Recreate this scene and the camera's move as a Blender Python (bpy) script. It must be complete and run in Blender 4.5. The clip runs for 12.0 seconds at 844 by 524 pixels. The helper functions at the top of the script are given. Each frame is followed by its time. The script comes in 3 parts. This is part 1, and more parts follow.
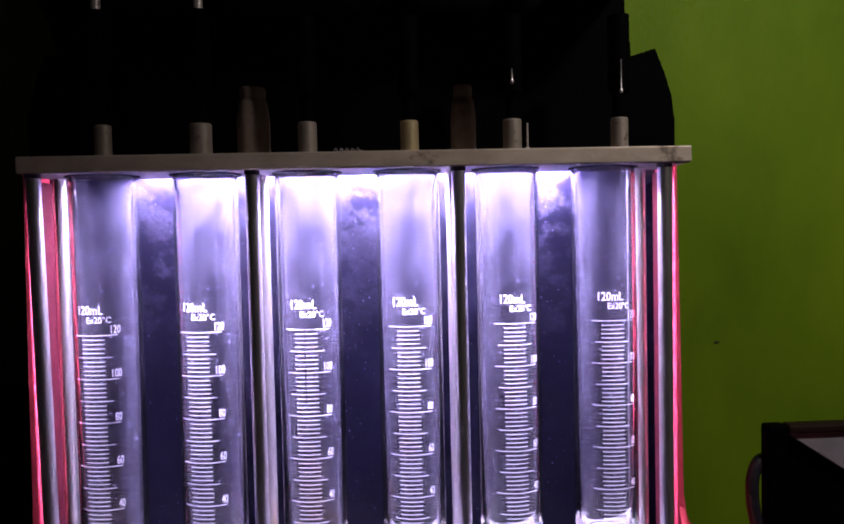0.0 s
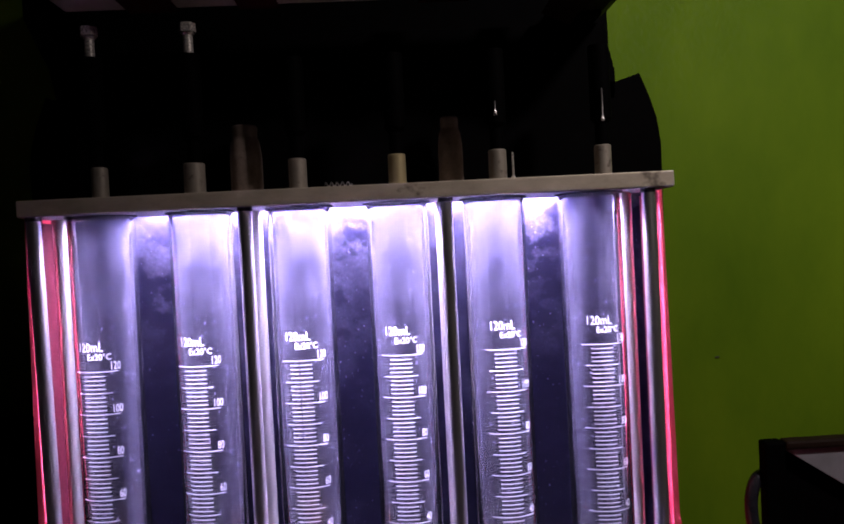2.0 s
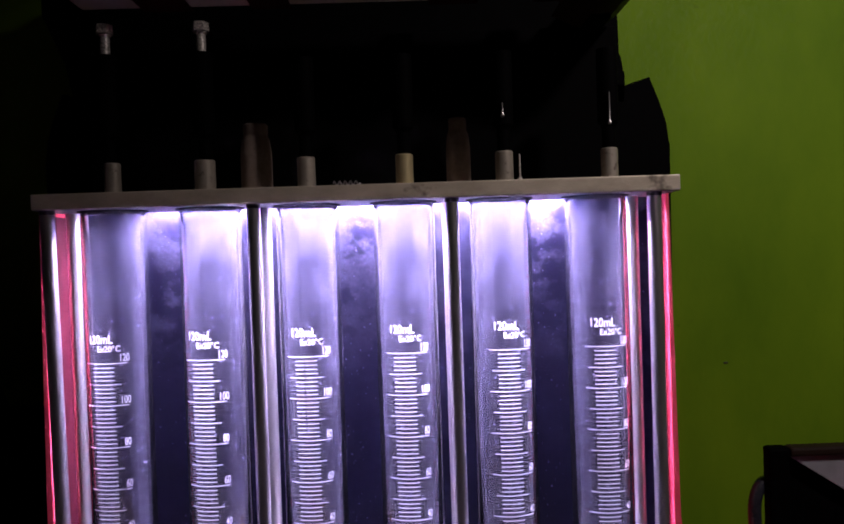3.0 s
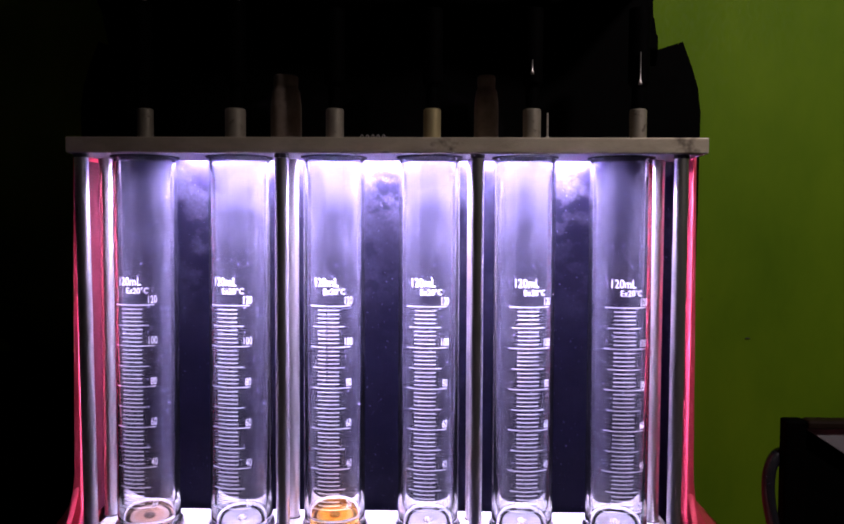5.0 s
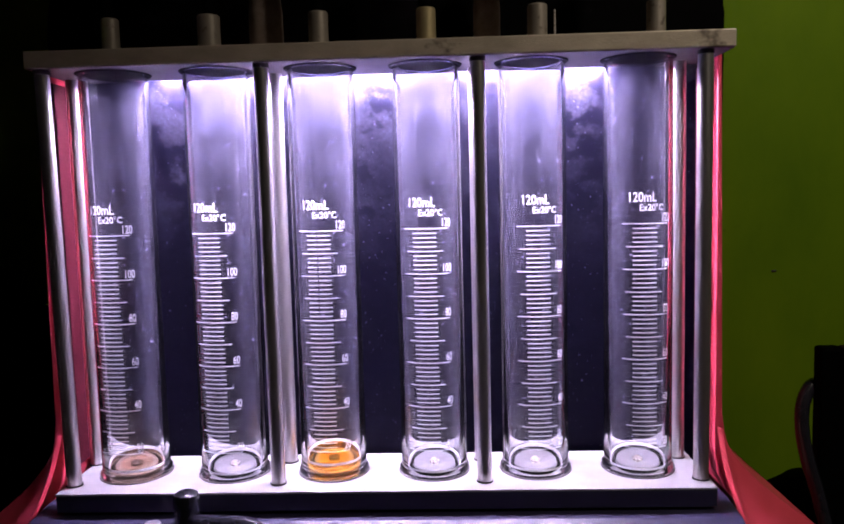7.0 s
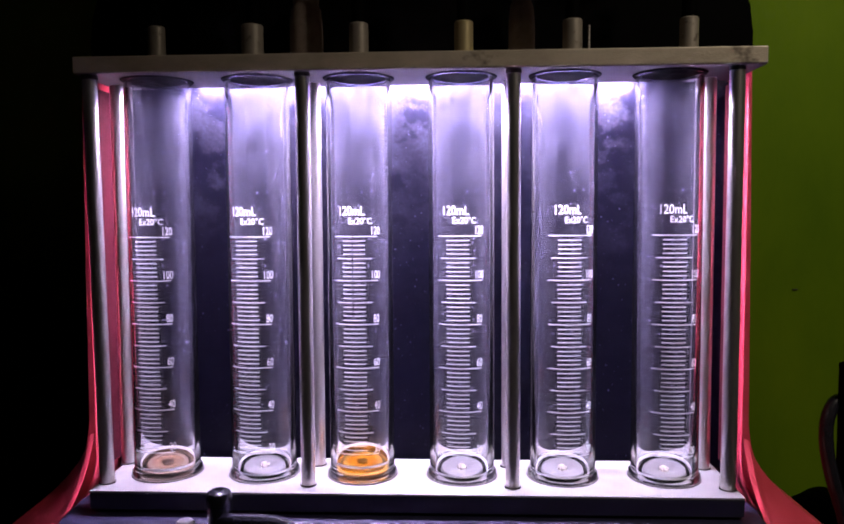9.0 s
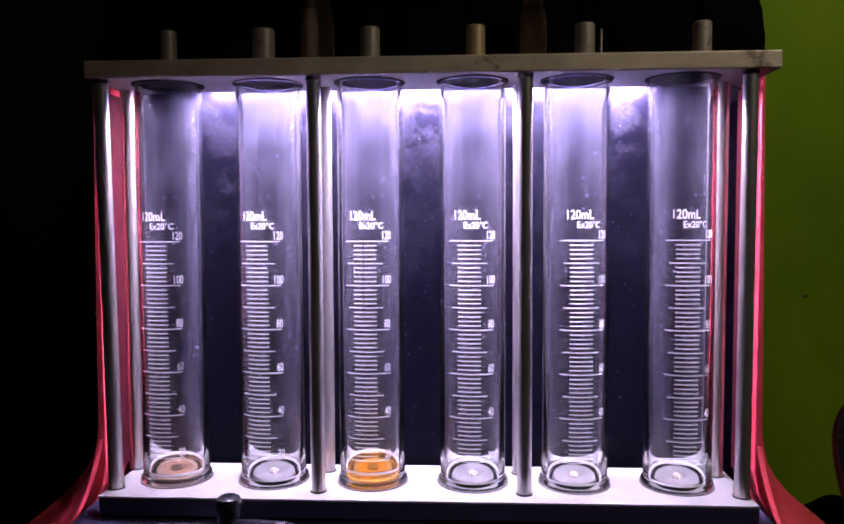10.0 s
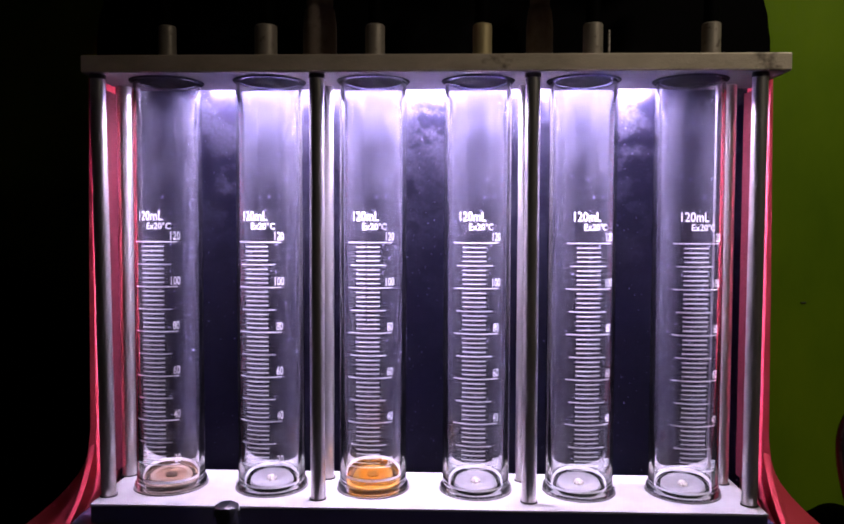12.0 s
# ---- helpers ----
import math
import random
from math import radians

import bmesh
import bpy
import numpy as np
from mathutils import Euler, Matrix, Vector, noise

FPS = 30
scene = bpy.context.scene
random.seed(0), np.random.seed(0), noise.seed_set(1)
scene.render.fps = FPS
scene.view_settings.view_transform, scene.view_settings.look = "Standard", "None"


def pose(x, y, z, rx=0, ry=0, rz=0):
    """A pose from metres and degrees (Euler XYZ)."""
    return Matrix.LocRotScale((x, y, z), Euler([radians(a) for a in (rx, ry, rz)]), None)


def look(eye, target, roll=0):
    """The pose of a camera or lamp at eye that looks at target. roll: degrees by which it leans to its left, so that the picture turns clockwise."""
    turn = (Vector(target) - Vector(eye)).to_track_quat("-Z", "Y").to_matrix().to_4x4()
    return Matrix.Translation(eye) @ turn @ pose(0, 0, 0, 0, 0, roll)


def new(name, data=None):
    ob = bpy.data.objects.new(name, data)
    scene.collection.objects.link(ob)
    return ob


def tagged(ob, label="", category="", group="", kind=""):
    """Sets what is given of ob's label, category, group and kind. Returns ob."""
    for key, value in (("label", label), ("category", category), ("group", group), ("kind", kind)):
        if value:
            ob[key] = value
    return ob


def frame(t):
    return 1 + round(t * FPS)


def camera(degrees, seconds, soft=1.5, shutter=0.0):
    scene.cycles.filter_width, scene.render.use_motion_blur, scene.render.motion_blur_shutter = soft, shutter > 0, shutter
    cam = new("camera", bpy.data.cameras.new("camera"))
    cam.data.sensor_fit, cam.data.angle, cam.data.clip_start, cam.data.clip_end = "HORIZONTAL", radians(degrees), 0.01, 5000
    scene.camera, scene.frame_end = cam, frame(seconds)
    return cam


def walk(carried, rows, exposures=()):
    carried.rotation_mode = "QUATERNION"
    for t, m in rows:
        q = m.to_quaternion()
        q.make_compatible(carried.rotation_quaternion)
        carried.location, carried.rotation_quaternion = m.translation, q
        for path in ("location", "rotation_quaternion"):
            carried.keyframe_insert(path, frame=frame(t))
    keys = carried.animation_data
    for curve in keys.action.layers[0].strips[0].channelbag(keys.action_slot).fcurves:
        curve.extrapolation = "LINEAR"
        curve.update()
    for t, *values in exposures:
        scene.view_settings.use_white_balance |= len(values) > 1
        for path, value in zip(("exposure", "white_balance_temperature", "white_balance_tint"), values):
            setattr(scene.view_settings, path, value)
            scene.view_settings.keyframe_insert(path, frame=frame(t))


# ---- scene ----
FOV = 58.97
cam = camera(FOV, 12.0, soft=1.85)
BASE = 0.95  # height of the tube deck over the floor
WALL_Y = 0.262  # face of the green wall
# seconds, eye (x, y, z over the deck), yaw, pitch, roll
ROWS = [
    (0.0, 0.014, -0.4451, 0.195, -3.0, -2.19, -1.3),
    (0.5, 0.0154, -0.4464, 0.1985, -2.06, -2.91, -2.34),
    (1.0, 0.0222, -0.4427, 0.1984, -2.44, -2.2, -3.43),
    (1.5, 0.0214, -0.4467, 0.2011, -2.25, -1.42, -3.28),
    (2.0, 0.0269, -0.4547, 0.204, -2.08, -1.09, -2.89),
    (2.5, 0.0335, -0.4541, 0.2027, -2.05, -1.29, -2.88),
    (3.0, 0.0327, -0.4591, 0.2028, -0.89, -0.96, -1.89),
    (3.2, 0.0317, -0.4633, 0.2007, -0.65, -0.15, -1.32),
    (4.8, 0.0331, -0.4689, 0.2003, 0.35, -3.12, 0.73),
    (5.0, 0.0335, -0.4637, 0.1894, 1.04, -2.68, 0.24),
    (5.5, 0.0335, -0.4382, 0.1698, 1.55, -4.35, -0.65),
    (6.0, 0.0337, -0.4352, 0.1594, 1.92, -4.77, -0.58),
    (6.5, 0.0352, -0.4224, 0.1579, 1.85, -4.91, -1.04),
    (7.0, 0.0405, -0.4255, 0.1605, 2.07, -5.19, -1.44),
    (9.0, 0.0267, -0.4341, 0.1543, 2.66, -3.71, -0.34),
    (9.5, 0.0225, -0.4339, 0.1545, 2.51, -3.87, -0.05),
    (10.0, 0.0228, -0.4322, 0.1534, 2.99, -3.22, -0.26),
    (10.5, 0.0239, -0.4331, 0.1547, 3.05, -3.29, -0.37),
    (11.0, 0.0243, -0.4289, 0.1503, 3.35, -2.86, -0.33),
    (11.5, 0.0228, -0.4264, 0.1505, 2.73, -2.91, -0.07),
    (12.0, 0.012, -0.4245, 0.1499, 1.85, -2.63, 0.19),
]
walk(cam, [(t, pose(x, y, BASE + z, 0, 0, yaw) @ pose(0, 0, 0, 90 + pitch) @ pose(0, 0, 0, 0, 0, roll))
           for t, x, y, z, yaw, pitch, roll in ROWS],
     exposures=[(0.0, 0.5, 5750, 22), (1.0, 0.44, 5750, 22), (3.0, 0.44, 5700, 23), (5.0, 0.28, 5800, 21), (6.5, 0.08, 6200, 14), (9.0, -0.03, 6350, 12), (12.0, -0.06, 6400, 11)])

# ---- world and light ----
world = bpy.data.worlds.new("room_world")
scene.world = world
world.use_nodes = True
world.node_tree.nodes["Background"].inputs[0].default_value = (0.5, 0.55, 0.6, 1)
world.node_tree.nodes["Background"].inputs[1].default_value = 0.02

LAMP_AT = (0.55, -0.45, BASE + 0.80)
LAMP_AIM = (0.31, WALL_Y, BASE + 0.16)
LAMP_POWER = 15.0
LED_STRENGTH = 1850.0

# added spot, stands in for the room light from the upper right
lamp_data = bpy.data.lights.new("added_spot_light", "SPOT")
lamp_data.energy, lamp_data.spot_size, lamp_data.spot_blend = LAMP_POWER, radians(78), 1.0
lamp_data.shadow_soft_size = 0.035
lamp_data.color = (1.0, 0.86, 0.68)
lamp_light = new("added_spot_light", lamp_data)
lamp_light.matrix_world = look(LAMP_AT, LAMP_AIM)


# ---- materials ----
def nodes_of(name):
    m = bpy.data.materials.new(name)
    m.use_nodes = True
    nt = m.node_tree
    return m, nt, nt.nodes["Principled BSDF"]


def noise_node(nt, scale, detail=4.0, rough=0.55, stretch=(1, 1, 1)):
    co = nt.nodes.new("ShaderNodeTexCoord")
    mp = nt.nodes.new("ShaderNodeMapping")
    mp.inputs["Scale"].default_value = stretch
    nt.links.new(co.outputs["Object"], mp.inputs["Vector"])
    n = nt.nodes.new("ShaderNodeTexNoise")
    n.inputs["Scale"].default_value = scale
    n.inputs["Detail"].default_value = detail
    n.inputs["Roughness"].default_value = rough
    nt.links.new(mp.outputs["Vector"], n.inputs["Vector"])
    return n


def ramp_node(nt, source, stops):
    r = nt.nodes.new("ShaderNodeValToRGB")
    while len(r.color_ramp.elements) < len(stops):
        r.color_ramp.elements.new(0.5)
    for e, (p, c) in zip(r.color_ramp.elements, stops):
        e.position = p
        e.color = (*c, 1) if isinstance(c, tuple) else (c, c, c, 1)
    nt.links.new(source, r.inputs["Fac"])
    return r


def surface(name, dark, light, rough=0.5, metal=0.0, scale=60.0, stretch=(1, 1, 1), bump=0.05, fine=900.0,
            stains=0.0, stain_colour=(0.05, 0.04, 0.03), stain_scale=45.0, rough_spread=0.12, spec=0.5):
    """A worn surface: broad colour drift, fine grain in the relief, stains with their own edges."""
    m, nt, b = nodes_of(name)
    broad = noise_node(nt, scale, 5.0, 0.6, stretch)
    col = ramp_node(nt, broad.outputs["Fac"], [(0.3, dark), (0.7, light)])
    out = col.outputs["Color"]
    if stains > 0:
        spots = noise_node(nt, stain_scale, 3.0, 0.6)
        mask = ramp_node(nt, spots.outputs["Fac"], [(0.72 - 0.2 * stains, 0.0), (0.80 - 0.2 * stains, 1.0)])
        mix = nt.nodes.new("ShaderNodeMixRGB")
        mix.inputs["Color2"].default_value = (*stain_colour, 1)
        nt.links.new(mask.outputs["Color"], mix.inputs["Fac"])
        nt.links.new(out, mix.inputs["Color1"])
        out = mix.outputs["Color"]
    nt.links.new(out, b.inputs["Base Color"])
    grain = noise_node(nt, fine, 3.0, 0.6, stretch)
    rr = ramp_node(nt, grain.outputs["Fac"], [(0.3, max(0.02, rough - rough_spread)), (0.7, min(1.0, rough + rough_spread))])
    nt.links.new(rr.outputs["Color"], b.inputs["Roughness"])
    b.inputs["Metallic"].default_value = metal
    b.inputs["Specular IOR Level"].default_value = spec
    if bump > 0:
        bp = nt.nodes.new("ShaderNodeBump")
        bp.inputs["Strength"].default_value = bump
        bp.inputs["Distance"].default_value = 0.0005
        nt.links.new(grain.outputs["Fac"], bp.inputs["Height"])
        nt.links.new(bp.outputs["Normal"], b.inputs["Normal"])
    return m


RED = surface("red_painted_steel", (0.68, 0.06, 0.095), (0.76, 0.08, 0.125), 0.42, 0, 30, bump=0.04)
ALU = surface("aged_aluminium", (0.38, 0.325, 0.25), (0.55, 0.48, 0.38), 0.5, 0.25, 90, (0.5, 1, 1), 0.3, 1100,
              stains=0.6, stain_colour=(0.16, 0.13, 0.10), stain_scale=62)
POST_ALU = surface("turned_aluminium", (0.32, 0.28, 0.23), (0.46, 0.41, 0.34), 0.38, 0.55, 160, (1, 1, 0.3), 0.1, 1800, stains=0.65, stain_colour=(0.2, 0.17, 0.14), stain_scale=190)
BRASS = surface("dull_brass", (0.46, 0.38, 0.2), (0.6, 0.5, 0.28), 0.4, 0.6, 160, (1, 1, 0.3), 0.1, 1800)
ZINC = surface("bright_zinc", (0.72, 0.66, 0.60), (0.85, 0.79, 0.73), 0.28, 0.6, 200, bump=0.05)
UNDERSIDE = surface("shaded_underside", (0.075, 0.062, 0.07), (0.12, 0.10, 0.11), 0.6, 0.0, 60, bump=0.15)
CHROME = surface("polished_steel_rod", (0.60, 0.57, 0.57), (0.70, 0.67, 0.67), 0.31, 0.92, 90, (1, 1, 0.1), 0.0, 300, rough_spread=0.03)
DECK = surface("white_coated_plate", (0.25, 0.245, 0.255), (0.32, 0.315, 0.325), 0.5, 0.0, 40, bump=0.08, fine=1400)
BLACK = surface("black_plastic", (0.0006, 0.0006, 0.0007), (0.0012, 0.0011, 0.0013), 0.7, 0, 60, bump=0.1, fine=900, spec=0.02)
GLOSS_BLACK = surface("glossy_black_plastic", (0.008, 0.008, 0.012), (0.016, 0.016, 0.022), 0.2, 0, 60, bump=0.0, rough_spread=0.03)
RUBBER = surface("dark_rubber", (0.016, 0.012, 0.012), (0.03, 0.024, 0.024), 0.6, 0, 200, bump=0.1)
UMBER = surface("dark_umber_plastic", (0.009, 0.005, 0.003), (0.016, 0.009, 0.006), 0.6, 0, 60, spec=0.1)
NAVY = surface("dark_control_panel", (0.016, 0.014, 0.036), (0.026, 0.023, 0.055), 0.4, 0, 25, bump=0.06)
SHADED_RED = surface("shaded_red_paint", (0.030, 0.0035, 0.007), (0.046, 0.005, 0.010), 0.45, 0, 60, spec=0.25)
MAROON = surface("dark_maroon_coating", (0.018, 0.0025, 0.0025), (0.03, 0.004, 0.004), 0.6, 0, 60, spec=0.08)
BEIGE = surface("beige_coated_rail", (0.62, 0.55, 0.48), (0.74, 0.67, 0.59), 0.5, 0.1, 40, bump=0.08)
GREY = surface("grey_plastic", (0.16, 0.16, 0.18), (0.22, 0.22, 0.25), 0.5, 0, 40)
SEAT = surface("grey_tube_seat", (0.20, 0.195, 0.21), (0.28, 0.275, 0.29), 0.4, 0.2, 120, bump=0.08)
WOOD = surface("bench_wood", (0.10, 0.065, 0.04), (0.18, 0.12, 0.07), 0.55, 0, 8, (6, 1, 1), 0.1, 300)
CONCRETE = surface("grey_floor", (0.18, 0.17, 0.16), (0.26, 0.25, 0.24), 0.7, 0, 6, bump=0.15, fine=200)
WHITEWASH = surface("ceiling_paint", (0.68, 0.67, 0.64), (0.76, 0.75, 0.72), 0.8, 0, 4, bump=0.1, fine=200)
GREEN = surface("lime_green_wall_paint", (0.076, 0.150, 0.0015), (0.124, 0.214, 0.003), 0.62, 0, 9, (1, 1, 0.5), 0.25, 260,
                stains=0.02, stain_colour=(0.05, 0.085, 0.004), stain_scale=22, spec=0.08)


GREYWALL = surface("pale_grey_wall_paint", (0.42, 0.40, 0.37), (0.5, 0.48, 0.45), 0.7, 0, 5, bump=0.1, fine=260)


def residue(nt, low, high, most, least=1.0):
    """Haze by height, of splashed residue and of painted glow: least below low, most above high, with a ragged edge."""
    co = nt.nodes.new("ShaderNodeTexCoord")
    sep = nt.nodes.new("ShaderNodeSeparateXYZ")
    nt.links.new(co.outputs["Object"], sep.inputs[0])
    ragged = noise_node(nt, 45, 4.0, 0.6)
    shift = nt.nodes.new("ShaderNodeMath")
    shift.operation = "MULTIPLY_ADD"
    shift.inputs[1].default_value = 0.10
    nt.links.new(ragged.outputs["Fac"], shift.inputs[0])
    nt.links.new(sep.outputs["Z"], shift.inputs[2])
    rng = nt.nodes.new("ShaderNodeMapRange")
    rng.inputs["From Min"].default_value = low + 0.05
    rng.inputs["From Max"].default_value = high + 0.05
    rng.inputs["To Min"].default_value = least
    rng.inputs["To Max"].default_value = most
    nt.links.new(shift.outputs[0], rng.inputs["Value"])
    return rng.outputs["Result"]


def times(nt, first, second):
    """The product of two sockets."""
    m = nt.nodes.new("ShaderNodeMath")
    m.operation = "MULTIPLY"
    nt.links.new(first, m.inputs[0])
    nt.links.new(second, m.inputs[1])
    return m.outputs[0]


def back_material():
    """Dark blue backing sheet under a film of dried spray, with wiped smears and bright specks; the glow near the leds
    is partly painted in.
    """
    m, nt, b = nodes_of("dusty_dark_blue_sheet")
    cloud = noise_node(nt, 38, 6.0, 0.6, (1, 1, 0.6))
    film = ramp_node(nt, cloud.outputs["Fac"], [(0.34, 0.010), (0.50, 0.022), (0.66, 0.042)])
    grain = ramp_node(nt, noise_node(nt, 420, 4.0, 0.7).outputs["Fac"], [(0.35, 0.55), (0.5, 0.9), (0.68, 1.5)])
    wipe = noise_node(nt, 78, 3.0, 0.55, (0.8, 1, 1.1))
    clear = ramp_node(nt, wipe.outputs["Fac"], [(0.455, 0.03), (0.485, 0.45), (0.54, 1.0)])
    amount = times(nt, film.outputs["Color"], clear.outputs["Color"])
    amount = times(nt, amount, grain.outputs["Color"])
    # film painted paler upward, adding to the glow below the leds
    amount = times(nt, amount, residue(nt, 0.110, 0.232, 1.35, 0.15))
    speck = noise_node(nt, 520, 2.0, 0.5)
    sp = ramp_node(nt, speck.outputs["Fac"], [(0.70, 0.0), (0.74, 0.4)])
    where = ramp_node(nt, noise_node(nt, 30, 2.0).outputs["Fac"], [(0.42, 0.0), (0.60, 1.0)])
    add = nt.nodes.new("ShaderNodeMath")
    add.operation = "ADD"
    add.use_clamp = True
    nt.links.new(amount, add.inputs[0])
    nt.links.new(times(nt, sp.outputs["Color"], where.outputs["Color"]), add.inputs[1])
    mix = nt.nodes.new("ShaderNodeMixRGB")
    mix.inputs["Color1"].default_value = (0.0022, 0.0019, 0.0075, 1)
    mix.inputs["Color2"].default_value = (0.36, 0.35, 0.52, 1)
    nt.links.new(add.outputs[0], mix.inputs["Fac"])
    nt.links.new(mix.outputs["Color"], b.inputs["Base Color"])
    b.inputs["Roughness"].default_value = 0.5
    b.inputs["Specular IOR Level"].default_value = 0.06
    return m


def glass_material():
    m, nt, b = nodes_of("clear_tube_glass")
    b.inputs["Base Color"].default_value = (0.97, 0.97, 1.0, 1)
    b.inputs["Transmission Weight"].default_value = 1.0
    b.inputs["Roughness"].default_value = 0.0
    b.inputs["IOR"].default_value = 1.49
    dif = nt.nodes.new("ShaderNodeBsdfDiffuse")
    tr = nt.nodes.new("ShaderNodeBsdfTranslucent")
    for milk in (dif, tr):
        milk.inputs["Color"].default_value = (0.72, 0.70, 0.88, 1)
    both = nt.nodes.new("ShaderNodeMixShader")
    nt.links.new(dif.outputs[0], both.inputs[1])
    nt.links.new(tr.outputs[0], both.inputs[2])
    grime = ramp_node(nt, noise_node(nt, 60, 4.0, 0.6, (1, 1, 0.3)).outputs["Fac"], [(0.35, 0.0005), (0.72, 0.003)])
    mix = nt.nodes.new("ShaderNodeMixShader")
    nt.links.new(grime.outputs["Color"], mix.inputs["Fac"])
    nt.links.new(b.outputs[0], mix.inputs[1])
    nt.links.new(both.outputs[0], mix.inputs[2])
    nt.links.new(mix.outputs[0], nt.nodes["Material Output"].inputs["Surface"])
    return m


def film_material():
    """Thin fuel haze and dust on the inside of the glass."""
    m, nt, b = nodes_of("fuel_haze")
    nt.nodes.remove(b)
    out = nt.nodes["Material Output"]
    clear = nt.nodes.new("ShaderNodeBsdfTransparent")
    dif = nt.nodes.new("ShaderNodeBsdfDiffuse")
    tr = nt.nodes.new("ShaderNodeBsdfTranslucent")
    for s in (dif, tr):
        s.inputs["Color"].default_value = (0.66, 0.635, 0.90, 1)
    both = nt.nodes.new("ShaderNodeMixShader")
    nt.links.new(dif.outputs[0], both.inputs[1])
    nt.links.new(tr.outputs[0], both.inputs[2])
    cloud = noise_node(nt, 60, 8.0, 0.65, (1, 1, 0.45))
    amount = ramp_node(nt, cloud.outputs["Fac"], [(0.38, FILM[0]), (0.48, FILM[1] * 0.5), (0.55, FILM[1] * 0.8), (0.64, FILM[1] * 1.7)])
    speck = noise_node(nt, 430, 1.5, 0.5)
    drops = ramp_node(nt, speck.outputs["Fac"], [(0.70, 0.0), (0.74, 0.55)])
    streak = ramp_node(nt, noise_node(nt, 330, 5.0, 0.7, (1, 1, 0.12)).outputs["Fac"], [(0.36, 0.55), (0.5, 0.95), (0.66, 1.7)])
    mist = ramp_node(nt, noise_node(nt, 700, 3.0, 0.7).outputs["Fac"], [(0.38, 0.6), (0.52, 0.95), (0.66, 1.9)])
    thick = times(nt, amount.outputs["Color"], residue(nt, 0.05, 0.17, 3.0, 0.6))
    thick = times(nt, times(nt, thick, streak.outputs["Color"]), mist.outputs["Color"])
    add = nt.nodes.new("ShaderNodeMath")
    add.use_clamp = True
    nt.links.new(thick, add.inputs[0])
    nt.links.new(drops.outputs["Color"], add.inputs[1])
    mix = nt.nodes.new("ShaderNodeMixShader")
    nt.links.new(add.outputs[0], mix.inputs["Fac"])
    nt.links.new(clear.outputs[0], mix.inputs[1])
    nt.links.new(both.outputs[0], mix.inputs[2])
    nt.links.new(mix.outputs[0], out.inputs["Surface"])
    return m


def ridge_material():
    """Added radial fins that imitate bright glass edges: thin, cloudy, light passing through them."""
    m, nt, b = nodes_of("edge_haze_fins")
    nt.nodes.remove(b)
    clear = nt.nodes.new("ShaderNodeBsdfTransparent")
    tr = nt.nodes.new("ShaderNodeBsdfTranslucent")
    tr.inputs["Color"].default_value = (0.66, 0.625, 0.92, 1)
    dif = nt.nodes.new("ShaderNodeBsdfDiffuse")
    dif.inputs["Color"].default_value = (0.66, 0.625, 0.92, 1)
    both = nt.nodes.new("ShaderNodeMixShader")
    nt.links.new(dif.outputs[0], both.inputs[1])
    nt.links.new(tr.outputs[0], both.inputs[2])
    amount = ramp_node(nt, noise_node(nt, 70, 4.0, 0.6, (1, 1, 0.2)).outputs["Fac"], [(0.3, FIN_HAZE * 0.4), (0.7, FIN_HAZE * 1.6)])
    mix = nt.nodes.new("ShaderNodeMixShader")
    # fins fainter upward, to hold back the bright top of the tubes
    nt.links.new(times(nt, amount.outputs["Color"], residue(nt, 0.09, 0.19, 0.45, 0.8)), mix.inputs["Fac"])
    nt.links.new(clear.outputs[0], mix.inputs[1])
    nt.links.new(both.outputs[0], mix.inputs[2])
    nt.links.new(mix.outputs[0], nt.nodes["Material Output"].inputs["Surface"])
    return m


def print_material():
    """White screen print, lit from behind as well."""
    m, nt, b = nodes_of("white_screen_print")
    nt.nodes.remove(b)
    dif = nt.nodes.new("ShaderNodeBsdfDiffuse")
    tr = nt.nodes.new("ShaderNodeBsdfTranslucent")
    wear = noise_node(nt, 500, 3.0)
    col = ramp_node(nt, wear.outputs["Fac"], [(0.3, (0.70, 0.70, 0.74)), (0.6, (0.86, 0.86, 0.90))])
    nt.links.new(col.outputs["Color"], dif.inputs["Color"])
    nt.links.new(col.outputs["Color"], tr.inputs["Color"])
    mix = nt.nodes.new("ShaderNodeMixShader")
    nt.links.new(dif.outputs[0], mix.inputs[1])
    nt.links.new(tr.outputs[0], mix.inputs[2])
    nt.links.new(mix.outputs[0], nt.nodes["Material Output"].inputs["Surface"])
    return m


def liquid_material(name, colour, haze):
    """Tinted clear fuel with a little cloudiness."""
    m, nt, b = nodes_of(name)
    b.inputs["Base Color"].default_value = (*colour, 1)
    b.inputs["Transmission Weight"].default_value = 1.0
    b.inputs["Roughness"].default_value = 0.05
    b.inputs["IOR"].default_value = 1.4
    tr = nt.nodes.new("ShaderNodeBsdfTranslucent")
    col = ramp_node(nt, noise_node(nt, 90, 2.0).outputs["Fac"], [(0.3, tuple(0.8 * c for c in colour)), (0.7, colour)])
    nt.links.new(col.outputs["Color"], tr.inputs["Color"])
    mix = nt.nodes.new("ShaderNodeMixShader")
    mix.inputs["Fac"].default_value = haze
    nt.links.new(b.outputs[0], mix.inputs[1])
    nt.links.new(tr.outputs[0], mix.inputs[2])
    nt.links.new(mix.outputs[0], nt.nodes["Material Output"].inputs["Surface"])
    return m


